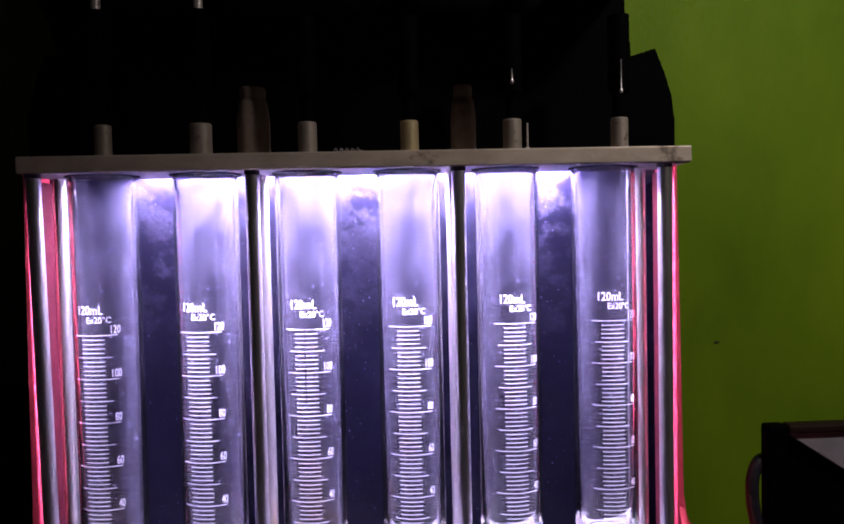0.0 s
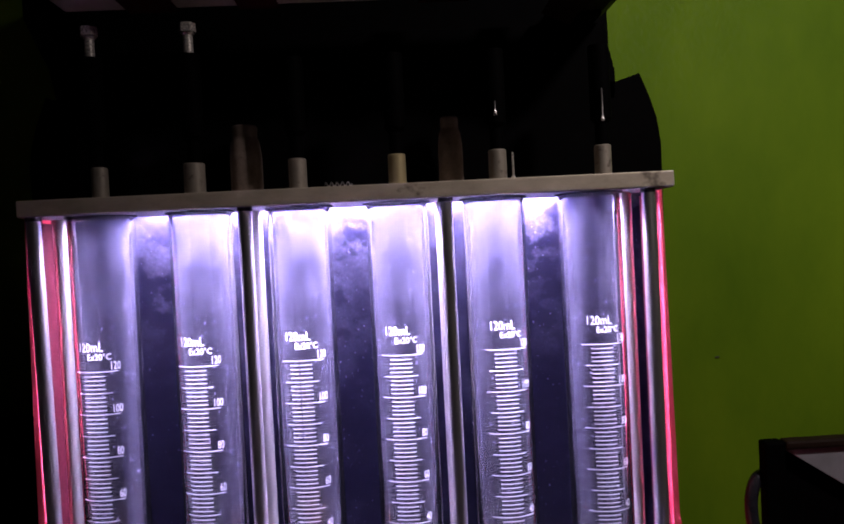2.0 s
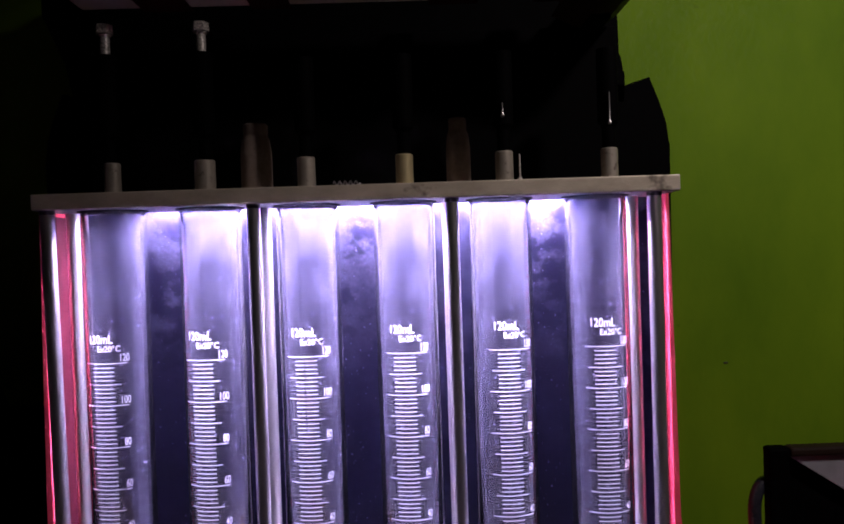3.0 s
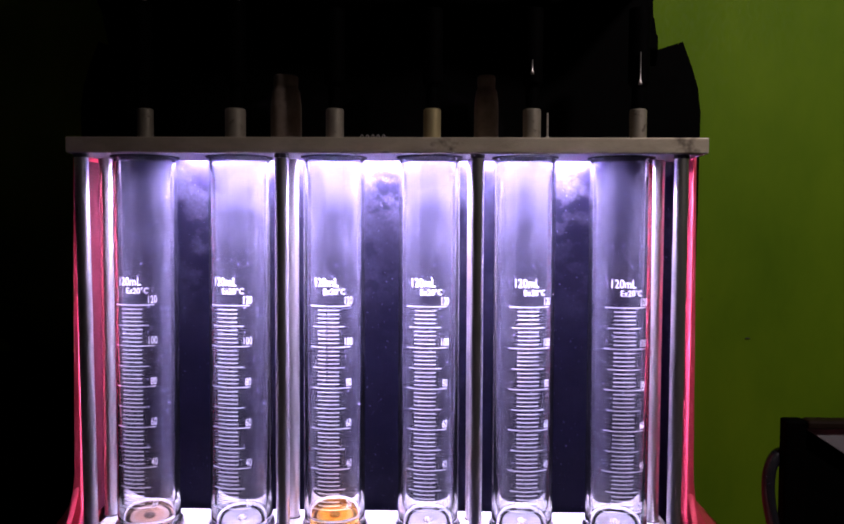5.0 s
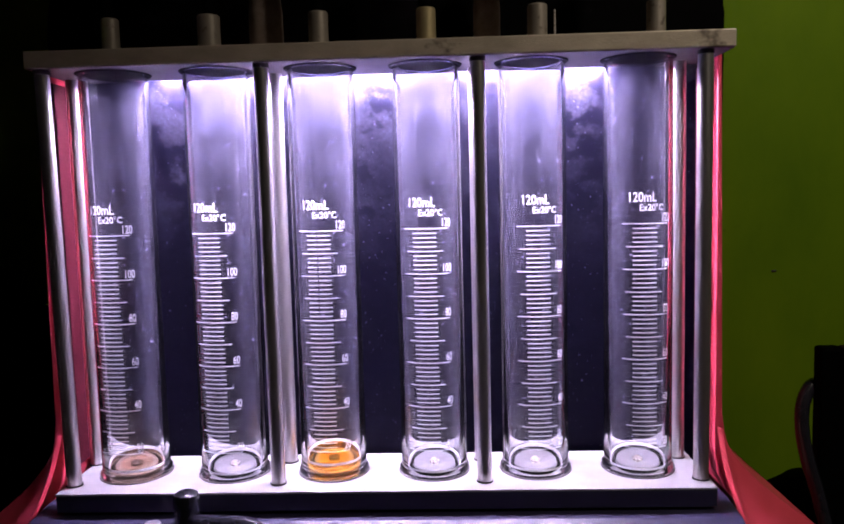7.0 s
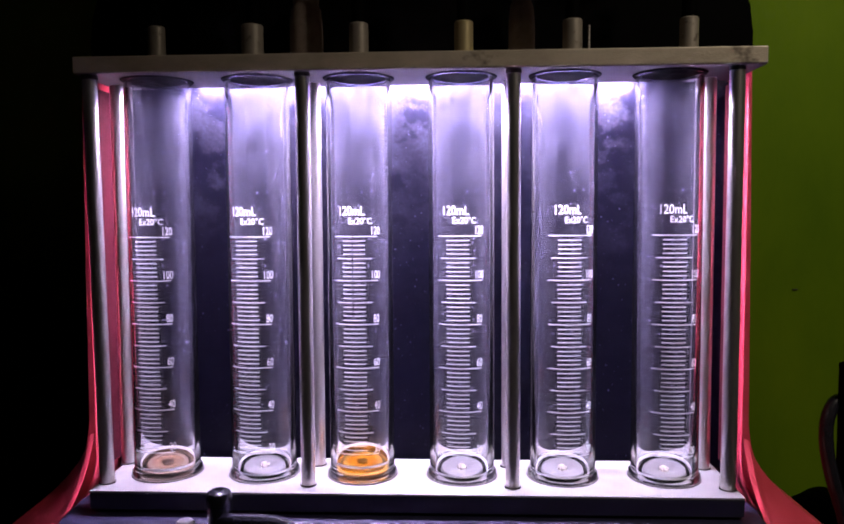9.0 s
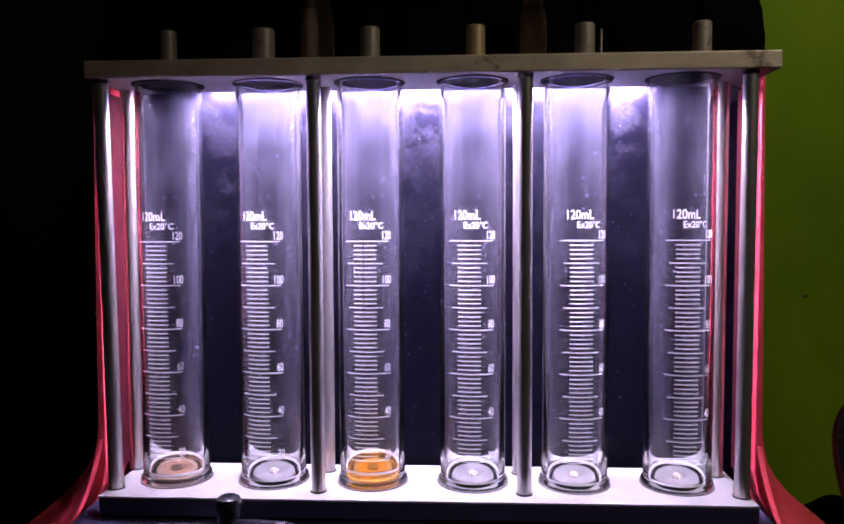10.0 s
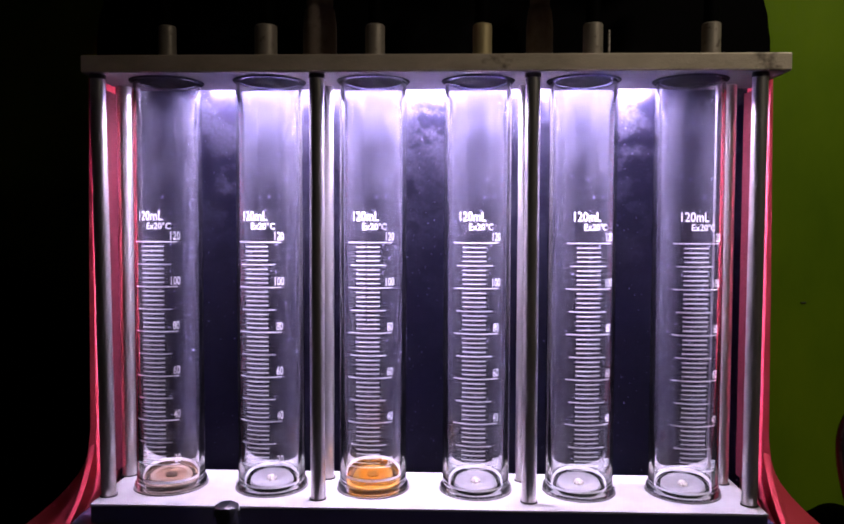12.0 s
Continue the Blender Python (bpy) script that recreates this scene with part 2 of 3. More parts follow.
def glowing(name, colour, strength):
    m, nt, b = nodes_of(name)
    b.inputs["Base Color"].default_value = (0.8, 0.8, 0.8, 1)
    b.inputs["Emission Color"].default_value = (*colour, 1)
    b.inputs["Emission Strength"].default_value = strength
    return m


FIN_HAZE = 0.026
FILM = (0.0010, 0.0054)
GLINT_WHITE = surface("white_glint", (0.66, 0.65, 0.70), (0.80, 0.79, 0.84), 0.4, 0, 300, bump=0.1)
BACK, GLASS, HAZE, PRINT, HAZE_FINS = back_material(), glass_material(), film_material(), print_material(), ridge_material()
ORANGE = liquid_material("amber_fuel", (0.97, 0.44, 0.03), 0.10)
BROWN = liquid_material("brown_fuel", (0.90, 0.62, 0.42), 0.08)
LED = glowing("cool_white_led", (0.848, 0.70, 1.0), LED_STRENGTH)


# ---- mesh helpers ----
def finish(name, bm, material, smooth=False):
    bmesh.ops.recalc_face_normals(bm, faces=bm.faces)
    me = bpy.data.meshes.new(name)
    bm.to_mesh(me)
    bm.free()
    if material:
        me.materials.append(material)
    if smooth:
        for p in me.polygons:
            p.use_smooth = True
        me.set_sharp_from_angle(angle=radians(35))
    return me


def part(name, bm, material, parent, label="", smooth=False, crease=True):
    me = finish(name, bm, material, smooth)
    if not crease:
        me.set_sharp_from_angle(angle=radians(180))
    ob = new(name, me)
    ob.parent = parent
    return tagged(ob, label)


def thing(name, at, label, category, group="", kind=""):
    ob = new(name)
    ob.location = at
    ob.empty_display_size = 0.02
    return tagged(ob, label, category, group, kind)


def box(bm, x0, x1, y0, y1, z0, z1, bevel=0.0):
    vs = [bm.verts.new((x, y, z)) for z in (z0, z1) for y in (y0, y1) for x in (x0, x1)]
    fs = [bm.faces.new([vs[i] for i in q]) for q in
          ((0, 2, 3, 1), (4, 5, 7, 6), (0, 1, 5, 4), (2, 6, 7, 3), (0, 4, 6, 2), (1, 3, 7, 5))]
    if bevel:
        es = list({e for f in fs for e in f.edges})
        bmesh.ops.bevel(bm, geom=es, offset=bevel, segments=2, affect="EDGES", profile=0.5)
    return bm


def prism(bm, outline, y0, y1, bevel=0.0):
    """A closed outline in x and z, drawn out along y."""
    a = [bm.verts.new((x, y0, z)) for x, z in outline]
    b = [bm.verts.new((x, y1, z)) for x, z in outline]
    n = len(outline)
    fs = [bm.faces.new(a), bm.faces.new(b[::-1])]
    fs += [bm.faces.new((a[i], b[i], b[(i + 1) % n], a[(i + 1) % n])) for i in range(n)]
    if bevel:
        bmesh.ops.bevel(bm, geom=list(fs[0].edges), offset=bevel, segments=2, affect="EDGES", profile=0.5)
    return bm


def lathe(bm, profile, x=0.0, y=0.0, seg=40, closed=False):
    """Turn a profile of (radius, z) round the upright axis at x, y."""
    rings = []
    for r, z in profile:
        if r < 1e-6:
            rings.append([bm.verts.new((x, y, z))])
        else:
            rings.append([bm.verts.new((x + r * math.cos(2 * math.pi * k / seg), y + r * math.sin(2 * math.pi * k / seg), z)) for k in range(seg)])
    pairs = list(zip(rings, rings[1:])) + ([(rings[-1], rings[0])] if closed else [])
    for p, q in pairs:
        for k in range(seg):
            j = (k + 1) % seg
            if len(p) == 1 and len(q) == 1:
                continue
            if len(p) == 1:
                bm.faces.new((p[0], q[k], q[j]))
            elif len(q) == 1:
                bm.faces.new((p[k], p[j], q[0]))
            else:
                bm.faces.new((p[k], p[j], q[j], q[k]))
    return bm


def tube_along(bm, points, radius, seg=12):
    """A round cord through the points, smoothed."""
    pts = [Vector(p) for p in points]
    path = []
    for i in range(len(pts) - 1):
        p0, p1, p2, p3 = pts[max(i - 1, 0)], pts[i], pts[i + 1], pts[min(i + 2, len(pts) - 1)]
        for k in range(8):
            u = k / 8
            path.append(0.5 * ((2 * p1) + (p2 - p0) * u + (2 * p0 - 5 * p1 + 4 * p2 - p3) * u * u + (3 * p1 - p0 - 3 * p2 + p3) * u ** 3))
    path.append(pts[-1])
    rings, side = [], None
    for i, p in enumerate(path):
        d = (path[min(i + 1, len(path) - 1)] - path[max(i - 1, 0)]).normalized()
        side = (Vector((0.3, 0.9, 0.2)) if side is None else side)
        side = (side - d * side.dot(d)).normalized()
        up = d.cross(side)
        rings.append([bm.verts.new(p + radius * (math.cos(a) * side + math.sin(a) * up)) for a in [2 * math.pi * k / seg for k in range(seg)]])
    for p, q in zip(rings, rings[1:]):
        for k in range(seg):
            bm.faces.new((p[k], p[(k + 1) % seg], q[(k + 1) % seg], q[k]))
    bm.faces.new(rings[0][::-1])
    bm.faces.new(rings[-1])
    return bm


def rounded(points, n):
    """A smooth line of n steps between each two of the points."""
    out = []
    for i in range(len(points) - 1):
        p = [Vector(points[min(max(j, 0), len(points) - 1)]) for j in (i - 1, i, i + 1, i + 2)]
        for k in range(n):
            u = k / n
            out.append(tuple(0.5 * (2 * p[1] + (p[2] - p[0]) * u + (2 * p[0] - 5 * p[1] + 4 * p[2] - p[3]) * u * u + (3 * p[1] - p[0] - 3 * p[2] + p[3]) * u ** 3)))
    return out + [tuple(points[-1])]


def B():
    return bmesh.new()


# ---- the room ----
def slab(name, label, category, material, *dims):
    ob = new(name, finish(name, box(B(), *dims), material))
    return tagged(ob, label, category, kind="structure")


slab("floor", "grey concrete workshop floor", "floor", CONCRETE, -1.7, 2.0, -2.4, WALL_Y + 0.1, -0.1, 0.0)
slab("ceiling", "plain pale painted ceiling", "ceiling", WHITEWASH, -1.7, 2.0, -2.4, WALL_Y + 0.1, 2.6, 2.7)
slab("wall_north", "lime green painted wall, slightly blotchy", "wall", GREEN, -1.6, 1.9, WALL_Y, WALL_Y + 0.1, 0.0, 2.6)
slab("wall_south", "plain pale grey painted wall", "wall", GREYWALL, -1.6, 1.9, -2.4, -2.3, 0.0, 2.6)
slab("wall_west", "plain pale grey painted wall", "wall", GREYWALL, -1.7, -1.6, -2.4, WALL_Y + 0.1, 0.0, 2.6)
slab("wall_east", "plain pale grey painted wall", "wall", GREYWALL, 1.9, 2.0, -2.4, WALL_Y + 0.1, 0.0, 2.6)

# unseen lamp added on a ceiling cord, aimed at the wall beside the machine
lamp = thing("added_spot_lamp", (0, 0, 0), "added unseen spot lamp aimed at the green wall", "lamp")
shade = part("shade", lathe(B(), [(0.018, 0.11), (0.03, 0.108), (0.052, 0.06), (0.062, -0.02), (0.060, -0.02), (0.050, 0.058), (0.028, 0.104), (0.018, 0.106)], closed=True), BLACK, lamp, "black metal shade", True)
shade.matrix_local = look(LAMP_AT, LAMP_AIM)
part("cord", tube_along(B(), [(LAMP_AT[0] + 0.035, LAMP_AT[1] - 0.085, LAMP_AT[2] + 0.055), (LAMP_AT[0] + 0.045, LAMP_AT[1] - 0.11, LAMP_AT[2] + 0.12), (LAMP_AT[0] + 0.045, LAMP_AT[1] - 0.11, 2.4), (LAMP_AT[0] + 0.045, LAMP_AT[1] - 0.11, 2.6)], 0.003, 8), BLACK, lamp, "", True)

# bench under the machine
DECKZ = BASE
bench = thing("workbench", (0, 0, 0), "dark wooden workbench against the green wall", "workbench")
part("bench_top", box(B(), -1.0, 1.2, -0.34, WALL_Y - 0.004, BASE - 0.24, BASE - 0.2, 0.003), WOOD, bench)
for bx in (-0.95, 1.09):
    for by in (-0.31, 0.18):
        part("leg", box(B(), bx, bx + 0.06, by, by + 0.06, 0.0, BASE - 0.241, 0.002), WOOD, bench)

# ---- the injector tester ----
M = thing("injector_test_bench", (0, 0, BASE), "red injector flow tester with six lit measuring tubes", "test machine")
TOPZ, TOPZ2 = 0.2326, 0.2417
PITCH = 0.059
TUBES = [(i - 2.5) * PITCH for i in range(6)]
FRONT = -0.0330
REAR = 0.0268

# red side frames: straight cheek above, flared foot below
for s in (-1, 1):
    edge = [(0.1950, 0.236), (0.1962, 0.12), (0.1972, 0.03), (0.1980, 0.018), (0.2010, 0.0105), (0.2050, 0.0035), (0.2120, -0.0050),
            (0.2200, -0.0130), (0.2300, -0.0215), (0.2410, -0.0300), (0.2560, -0.0420), (0.2650, -0.0600), (0.2680, -0.198)]
    inner = [(0.2500, -0.198), (0.2480, -0.066), (0.2400, -0.052), (0.2250, -0.040), (0.2120, -0.030), (0.2020, -0.0200), (0.1960, -0.008), (0.1930, 0.006), (0.1928, 0.236)]
    part("side_frame", prism(B(), [(s * x, z) for x, z in edge + inner], 0.004, 0.215, 0.0008), RED, M, "glossy red painted side frame")

# dark control panel sloping out below the deck
bm = B()
prof = [(0.03, -0.0125), (-0.018, -0.0115), (-0.040, -0.0135), (-0.125, -0.047), (-0.135, -0.056), (-0.135, -0.198), (0.03, -0.198)]
a = [bm.verts.new((-0.1925, y, z)) for y, z in prof]
b = [bm.verts.new((0.1925, y, z)) for y, z in prof]
bm.faces.new(a), bm.faces.new(b[::-1])
for i in range(len(prof)):
    j = (i + 1) % len(prof)
    bm.faces.new((a[i], a[j], b[j], b[i]))
part("control_panel", bm, NAVY, M, "dark control panel below the tubes")
for s in (-1, 1):
    curve = [(0.1940, 0.022), (0.1978, 0.020), (0.1985, 0.016), (0.2010, 0.0105), (0.2050, 0.0035), (0.2120, -0.0050), (0.2200, -0.0130), (0.2300, -0.0215),
             (0.2410, -0.0300), (0.2560, -0.0420), (0.2700, -0.0530), (0.2900, -0.0660), (0.2920, -0.198)]
    curve = rounded(curve, 4)
    ys = [0.0036 - 0.1436 * (k / 28) ** 1.5 for k in range(29)]
    bm = B()
    grid = []
    for y in ys:
        d = 0.0036 - y
        drop = 0.030 * (1 - math.exp(-d / 0.0135)) + 0.45 * d * d / (d + 0.02)
        grid.append([bm.verts.new((s * x, y, max(z - drop, -0.198))) for x, z in curve])
    for p, q in zip(grid, grid[1:]):
        for k in range(len(curve) - 1):
            bm.faces.new((p[k], p[k + 1], q[k + 1], q[k]))
    bmesh.ops.remove_doubles(bm, verts=bm.verts, dist=0.00001)
    part("skirt", bm, RED, M, "red flared skirt beside the control panel", True, False)
    # strip over the deeper inner face, its shade put into the dark red
    part("shaded_inner_face", box(B(), min(s * 0.1908, s * 0.1927), max(s * 0.1908, s * 0.1927), 0.0150, 0.0348, -0.001, 0.2310), SHADED_RED, M, "deep inner face of the red frame, coloured as in shade")

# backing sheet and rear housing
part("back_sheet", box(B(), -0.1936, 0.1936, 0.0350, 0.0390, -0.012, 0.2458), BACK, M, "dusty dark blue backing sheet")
part("rear_housing", box(B(), -0.1936, 0.1936, 0.046, 0.214, -0.198, 0.2455), BLACK, M)

# tube deck with six sunk seats
deck = part("tube_deck", box(B(), -0.1800, 0.1820, FRONT + 0.0003, REAR, -0.0110, -0.0013, 0.0006), NAVY, M, "dark deck plate")
part("deck_sheet", box(B(), -0.1802, 0.1822, FRONT, REAR, -0.0012, 0.0, 0.0003), DECK, deck, "white coated top sheet")
# upper clamp plate
part("clamp_plate", box(B(), -0.1845, 0.1915, -0.0262, 0.0248, TOPZ, TOPZ2, 0.0006), ALU, M, "stained bare aluminium clamp plate")
# dark skin: the shade under the plate is put into its colour
part("plate_underside", box(B(), -0.1840, 0.1910, -0.0257, 0.0244, TOPZ - 0.0003, TOPZ - 0.00002), UNDERSIDE, M, "dark sheet for the shade under the plate")
for x in TUBES:
    # gasket disc blackened in place of the uncut, shaded socket in the plate
    part("gasket", lathe(B(), [(0, TOPZ - 0.0009), (0.0192, TOPZ - 0.0009), (0.0192, TOPZ - 0.0012), (0.0200, TOPZ - 0.0012), (0.0206, TOPZ - 0.0004), (0, TOPZ - 0.0004)], x, 0, 48), BLACK, M, "gasket disc, black for the shaded socket over the tube", True)

# steel tie rods, front and rear
ROD_R = 0.0040
for y, rods in ((-0.0200, ((-0.1755, -0.0026), (-0.0582, 0), (0.0580, 0), (0.1772, 0.0006))), (0.0145, ((-0.1785, 0), (-0.0584, 0), (0.0577, 0), (0.1745, 0)))):
    for x, lean in rods:
        bm = lathe(B(), [(0, 0.0001), (ROD_R, 0.0001), (ROD_R, TOPZ - 0.0001), (0, TOPZ - 0.0001)], x, y, 32)
        for v in bm.verts:
            v.co.x += lean * v.co.z / TOPZ
        rod = part("tie_rod", bm, CHROME, M, "polished steel tie rod", True)
        if y < 0:
            part("collar", lathe(B(), [(ROD_R + 0.0001, TOPZ - 0.0026), (ROD_R + 0.0004, TOPZ - 0.0024), (ROD_R + 0.0004, TOPZ - 0.0003), (ROD_R + 0.0001, TOPZ - 0.0003)], x + lean, y, 32, True), RUBBER, rod, "", True)
        part("foot_ring", lathe(B(), [(ROD_R + 0.0002, 0.0002), (ROD_R + 0.0008, 0.0002), (ROD_R + 0.0006, 0.0009), (ROD_R + 0.0002, 0.0009)], x, y, 32, True), RUBBER, rod, "", True)

# led strip: a channel under the clamp plate with a row of diodes
led = part("led_channel", box(B(), -0.172, 0.172, 0.0254, 0.0346, TOPZ + 0.0026, TOPZ + 0.0050), GREY, M)
for k in range(22):
    x = -0.130 + k * 0.260 / 21
    part("led", box(B(), x - 0.0048, x + 0.0048, 0.0264, 0.0306, TOPZ + 0.0017, TOPZ + 0.0025), LED, led, "cool white led")

# posts on the clamp plate: one over each tube
def post(x, r, material, label):
    p = part("inlet_post", lathe(B(), [(0, TOPZ2 - 0.0002), (r, TOPZ2 - 0.0002), (r, 0.2588), (r - 0.0006, 0.2595), (0, 0.2595)], x, -0.0152, 32), material, M, label, True)
    return p


STEEL = surface("dark_threaded_steel", (0.24, 0.18, 0.15), (0.37, 0.29, 0.245), 0.36, 0.3, 200, bump=0.05)
posts = [(-0.1411, 0.0047, POST_ALU), (-0.0868, 0.0061, POST_ALU), (-0.0271, 0.0053, POST_ALU), (0.0310, 0.0052, BRASS), (0.0904, 0.0053, POST_ALU), (0.1532, 0.0050, POST_ALU)]
for k, (x, r, mat) in enumerate(posts):
    p = post(x, r, mat, "dull brass inlet post" if mat is BRASS else "short turned aluminium inlet post")
    if k < 2:
        x -= 0.0015 if k == 0 else -0.0005
    stem_top = 0.3225 if k < 2 else 0.318
    part("stem", lathe(B(), [(0, 0.2596), (0.0040, 0.2596), (0.0040, 0.272), (0.0062, 0.275), (0.0062, stem_top), (0, stem_top)], x, -0.0152, 24), BLACK, p, "black fitting", True)
    if k < 2:
        hexa = [(0.0052 * math.cos(math.pi / 3 * j), 0.0052 * math.sin(math.pi / 3 * j)) for j in range(6)]
        bm = lathe(B(), [(0, stem_top), (0.0028, stem_top), (0.0028, 0.3335), (0.0038, 0.3345), (0.0038, 0.3352), (0, 0.3352)], x, -0.0152, 20)
        lo = [bm.verts.new((x + u, -0.0152 + v, 0.3353)) for u, v in hexa]
        hi = [bm.verts.new((x + u * 0.94, -0.0152 + v * 0.94, 0.3405)) for u, v in hexa]
        bm.faces.new(lo), bm.faces.new(hi[::-1])
        for j in range(6):
            bm.faces.new((lo[j], lo[(j + 1) % 6], hi[(j + 1) % 6], hi[j]))
        part("hex_bolt", bm, ZINC, p, "bright steel hex bolt", True)
    elif k > 3:
        z0, z1 = ((0.2725, 0.2915) if k == 5 else (0.2785, 0.2870))
        part("clip_wire", lathe(B(), [(0, z0), (0.0008, z0), (0.0013, z0 + 0.001), (0.0008, z0 + 0.002), (0.0004, z0 + 0.003), (0.0004, z1), (0, z1)], x - 0.001, -0.0225, 10), CHROME, p, "thin bright wire clip", True)

# tall threaded pillars behind the posts: wide body, necked top with a cap
for x, r, cap in ((-0.0618, 0.0098, 0.0077), (0.0650, 0.0077, 0.0057)):
    prof, z = [(0, TOPZ2 - 0.0002), (r, TOPZ2 - 0.0002)], TOPZ2 + 0.002
    while z < 0.2660:
        prof += [(r, z), (r - 0.00022, z + 0.0007)]
        z += 0.0014
    prof += [(r * 0.97, 0.2672), (r * 0.92, 0.2710), ((r + cap) / 2, 0.2745), (cap * 0.98, 0.2768), (cap * 0.97, 0.2780), (cap, 0.2786), (cap, 0.2838), (cap - 0.0008, 0.2846), (0, 0.2846)]
    part("threaded_pillar", lathe(B(), prof, x, 0.012, 32), STEEL, M, "dull threaded pillar", True)

part("guide_pin", lathe(B(), [(0, TOPZ2), (0.0014, TOPZ2), (0.0014, 0.2440), (0.0006, 0.2448), (0.0006, 0.2585), (0, 0.2590)], 0.1010, -0.0060, 12), ZINC, M, "thin steel guide pin", True)
coil = [(-0.013 + 0.0165 * k / 40, -0.002 + 0.0012 * math.cos(k * math.pi / 4), TOPZ2 + 0.0032 + 0.0012 * math.sin(k * math.pi / 4)) for k in range(41)]
part("spring", tube_along(B(), coil, 0.0003, 6), CHROME, M, "small steel coil spring", True)
part("spring_seat", box(B(), -0.015, 0.006, -0.004, 0.0, TOPZ2 - 0.0001, TOPZ2 + 0.0017, 0.0003), BLACK, M)

# black head above; its unseen top is raised to keep lamp light off the left wall
low = [(0.2165, 0.16), (0.2170, 0.270), (0.2155, 0.286), (0.2105, 0.3005), (0.2042, 0.3185), (0.1850, 0.3125), (0.1870, 0.300)]
part("head_shoulder", prism(B(), low + [(-x, z) for x, z in low[::-1]], 0.062, 0.225, 0.0015), BLACK, M, "black moulded head")
up = [(0.1865, 0.312), (0.1862, 0.322), (0.1835, 0.324), (0.1838, 0.333), (0.1812, 0.336), (0.1806, 0.480)]
left = [(-0.2150, 0.480), (-0.2150, 0.372), (-0.2060, 0.352), (-0.1985, 0.338), (-0.1960, 0.318), (-0.1960, 0.312)]
part("head_block", prism(B(), up + left, 0.060, 0.222, 0.0012), BLACK, M, "black upper head")
part("head_back", box(B(), -0.172, 0.172, 0.030, 0.062, 0.2462, 0.345, 0.001), BLACK, M)
rail = part("fuel_rail", box(B(), -0.1600, 0.1600, -0.030, -0.004, 0.3530, 0.371, 0.002), BEIGE, M, "beige fuel rail")
for x, w in ((-0.108, 0.010), (-0.046, 0.008), (0.064, 0.010), (0.128, 0.010)):
    out = [(x - w * 1.5, 0.3520), (x + w * 1.5, 0.3520), (x + w, 0.358), (x + w * 0.75, 0.374), (x - w * 0.75, 0.374), (x - w, 0.358)]
    part("rail_clamp", prism(B(), out, -0.0335, -0.001, 0.0006), MAROON, rail, "dark red rail clamp")
part("rail_end", prism(B(), [(0.1300, 0.3525), (0.1735, 0.3525), (0.1620, 0.3440), (0.1500, 0.3430)], -0.030, 0.03, 0.0006), UMBER, M)
for sx in (-0.166, 0.1545):
    part("rail_bracket", box(B(), sx - 0.006, sx + 0.006, -0.002, 0.0605, 0.3405, 0.371, 0.001), BLACK, M)

# hose elbow in front of the deck
hose = thing("hose_elbow", (0, -0.001, BASE + 0.0042), "glossy black hose elbow on the dark control panel", "hose")
part("cap", lathe(B(), [(0, -0.034), (0.0062, -0.034), (0.0062, -0.004), (0.0068, -0.0035), (0.0068, 0.0005), (0.0060, 0.0030), (0.0040, 0.0042), (0, 0.0044)], -0.1000, -0.0500, 32), GLOSS_BLACK, hose, "", True)
part("hose", tube_along(B(), [(-0.1000, -0.052, -0.0125), (-0.0900, -0.056, -0.0105), (-0.0780, -0.058, -0.0100), (-0.0660, -0.059, -0.0105), (-0.0590, -0.060, -0.0150), (-0.0570, -0.062, -0.0240), (-0.0565, -0.064, -0.0300)], 0.0042, 14), GLOSS_BLACK, hose, "", True)
part("side_nozzle", lathe(B(), [(0, -0.038), (0.0050, -0.038), (0.0050, -0.0135), (0.0040, -0.0120), (0, -0.0118)], -0.1180, -0.0520, 24), CHROME, hose, "bright metal nozzle", True)

# ---- measuring tubes ----
R_OUT, R_IN = 0.0190, 0.0168
VSTEP = 0.02487 / 20


def mark_z(ml):
    return 0.1417 - (120 - ml) * VSTEP


def wrap(bm, x0, x1, z0, z1, phi, n=6):
    r = R_OUT + 0.00012
    lo, hi = [], []
    for k in range(n + 1):
        a = phi + (x0 + (x1 - x0) * k / n) / r
        lo.append(bm.verts.new((r * math.sin(a), -r * math.cos(a), z0)))
        hi.append(bm.verts.new((r * math.sin(a), -r * math.cos(a), z1)))
    for k in range(n):
        bm.faces.new((lo[k], lo[k + 1], hi[k + 1], hi[k]))


def letters(bm, text, x0, x1, z0, cap, phi):
    """Text of that width and capital height, bent round the glass."""
    cu = bpy.data.curves.new("lettering", "FONT")
    cu.body = text
    cu.resolution_u = 3
    cu.offset = 0.012
    ob = bpy.data.objects.new("lettering", cu)
    scene.collection.objects.link(ob)
    bpy.context.view_layer.update()
    me = bpy.data.meshes.new_from_object(ob.evaluated_get(bpy.context.evaluated_depsgraph_get()))
    co = np.array([v.co[:] for v in me.vertices])
    lo, hi = co.min(0), co.max(0)
    k = cap / (hi[1] - lo[1])
    r = R_OUT + 0.00012
    vs = []
    for c in co:
        a = phi + (x0 + (x1 - x0) * (c[0] - lo[0]) / (hi[0] - lo[0])) / r
        vs.append(bm.verts.new((r * math.sin(a), -r * math.cos(a), z0 + k * (c[1] - lo[1]))))
    for p in me.polygons:
        try:
            bm.faces.new([vs[i] for i in p.vertices])
        except ValueError:
            pass
    bpy.data.objects.remove(ob)
    bpy.data.curves.remove(cu)
    bpy.data.meshes.remove(me)


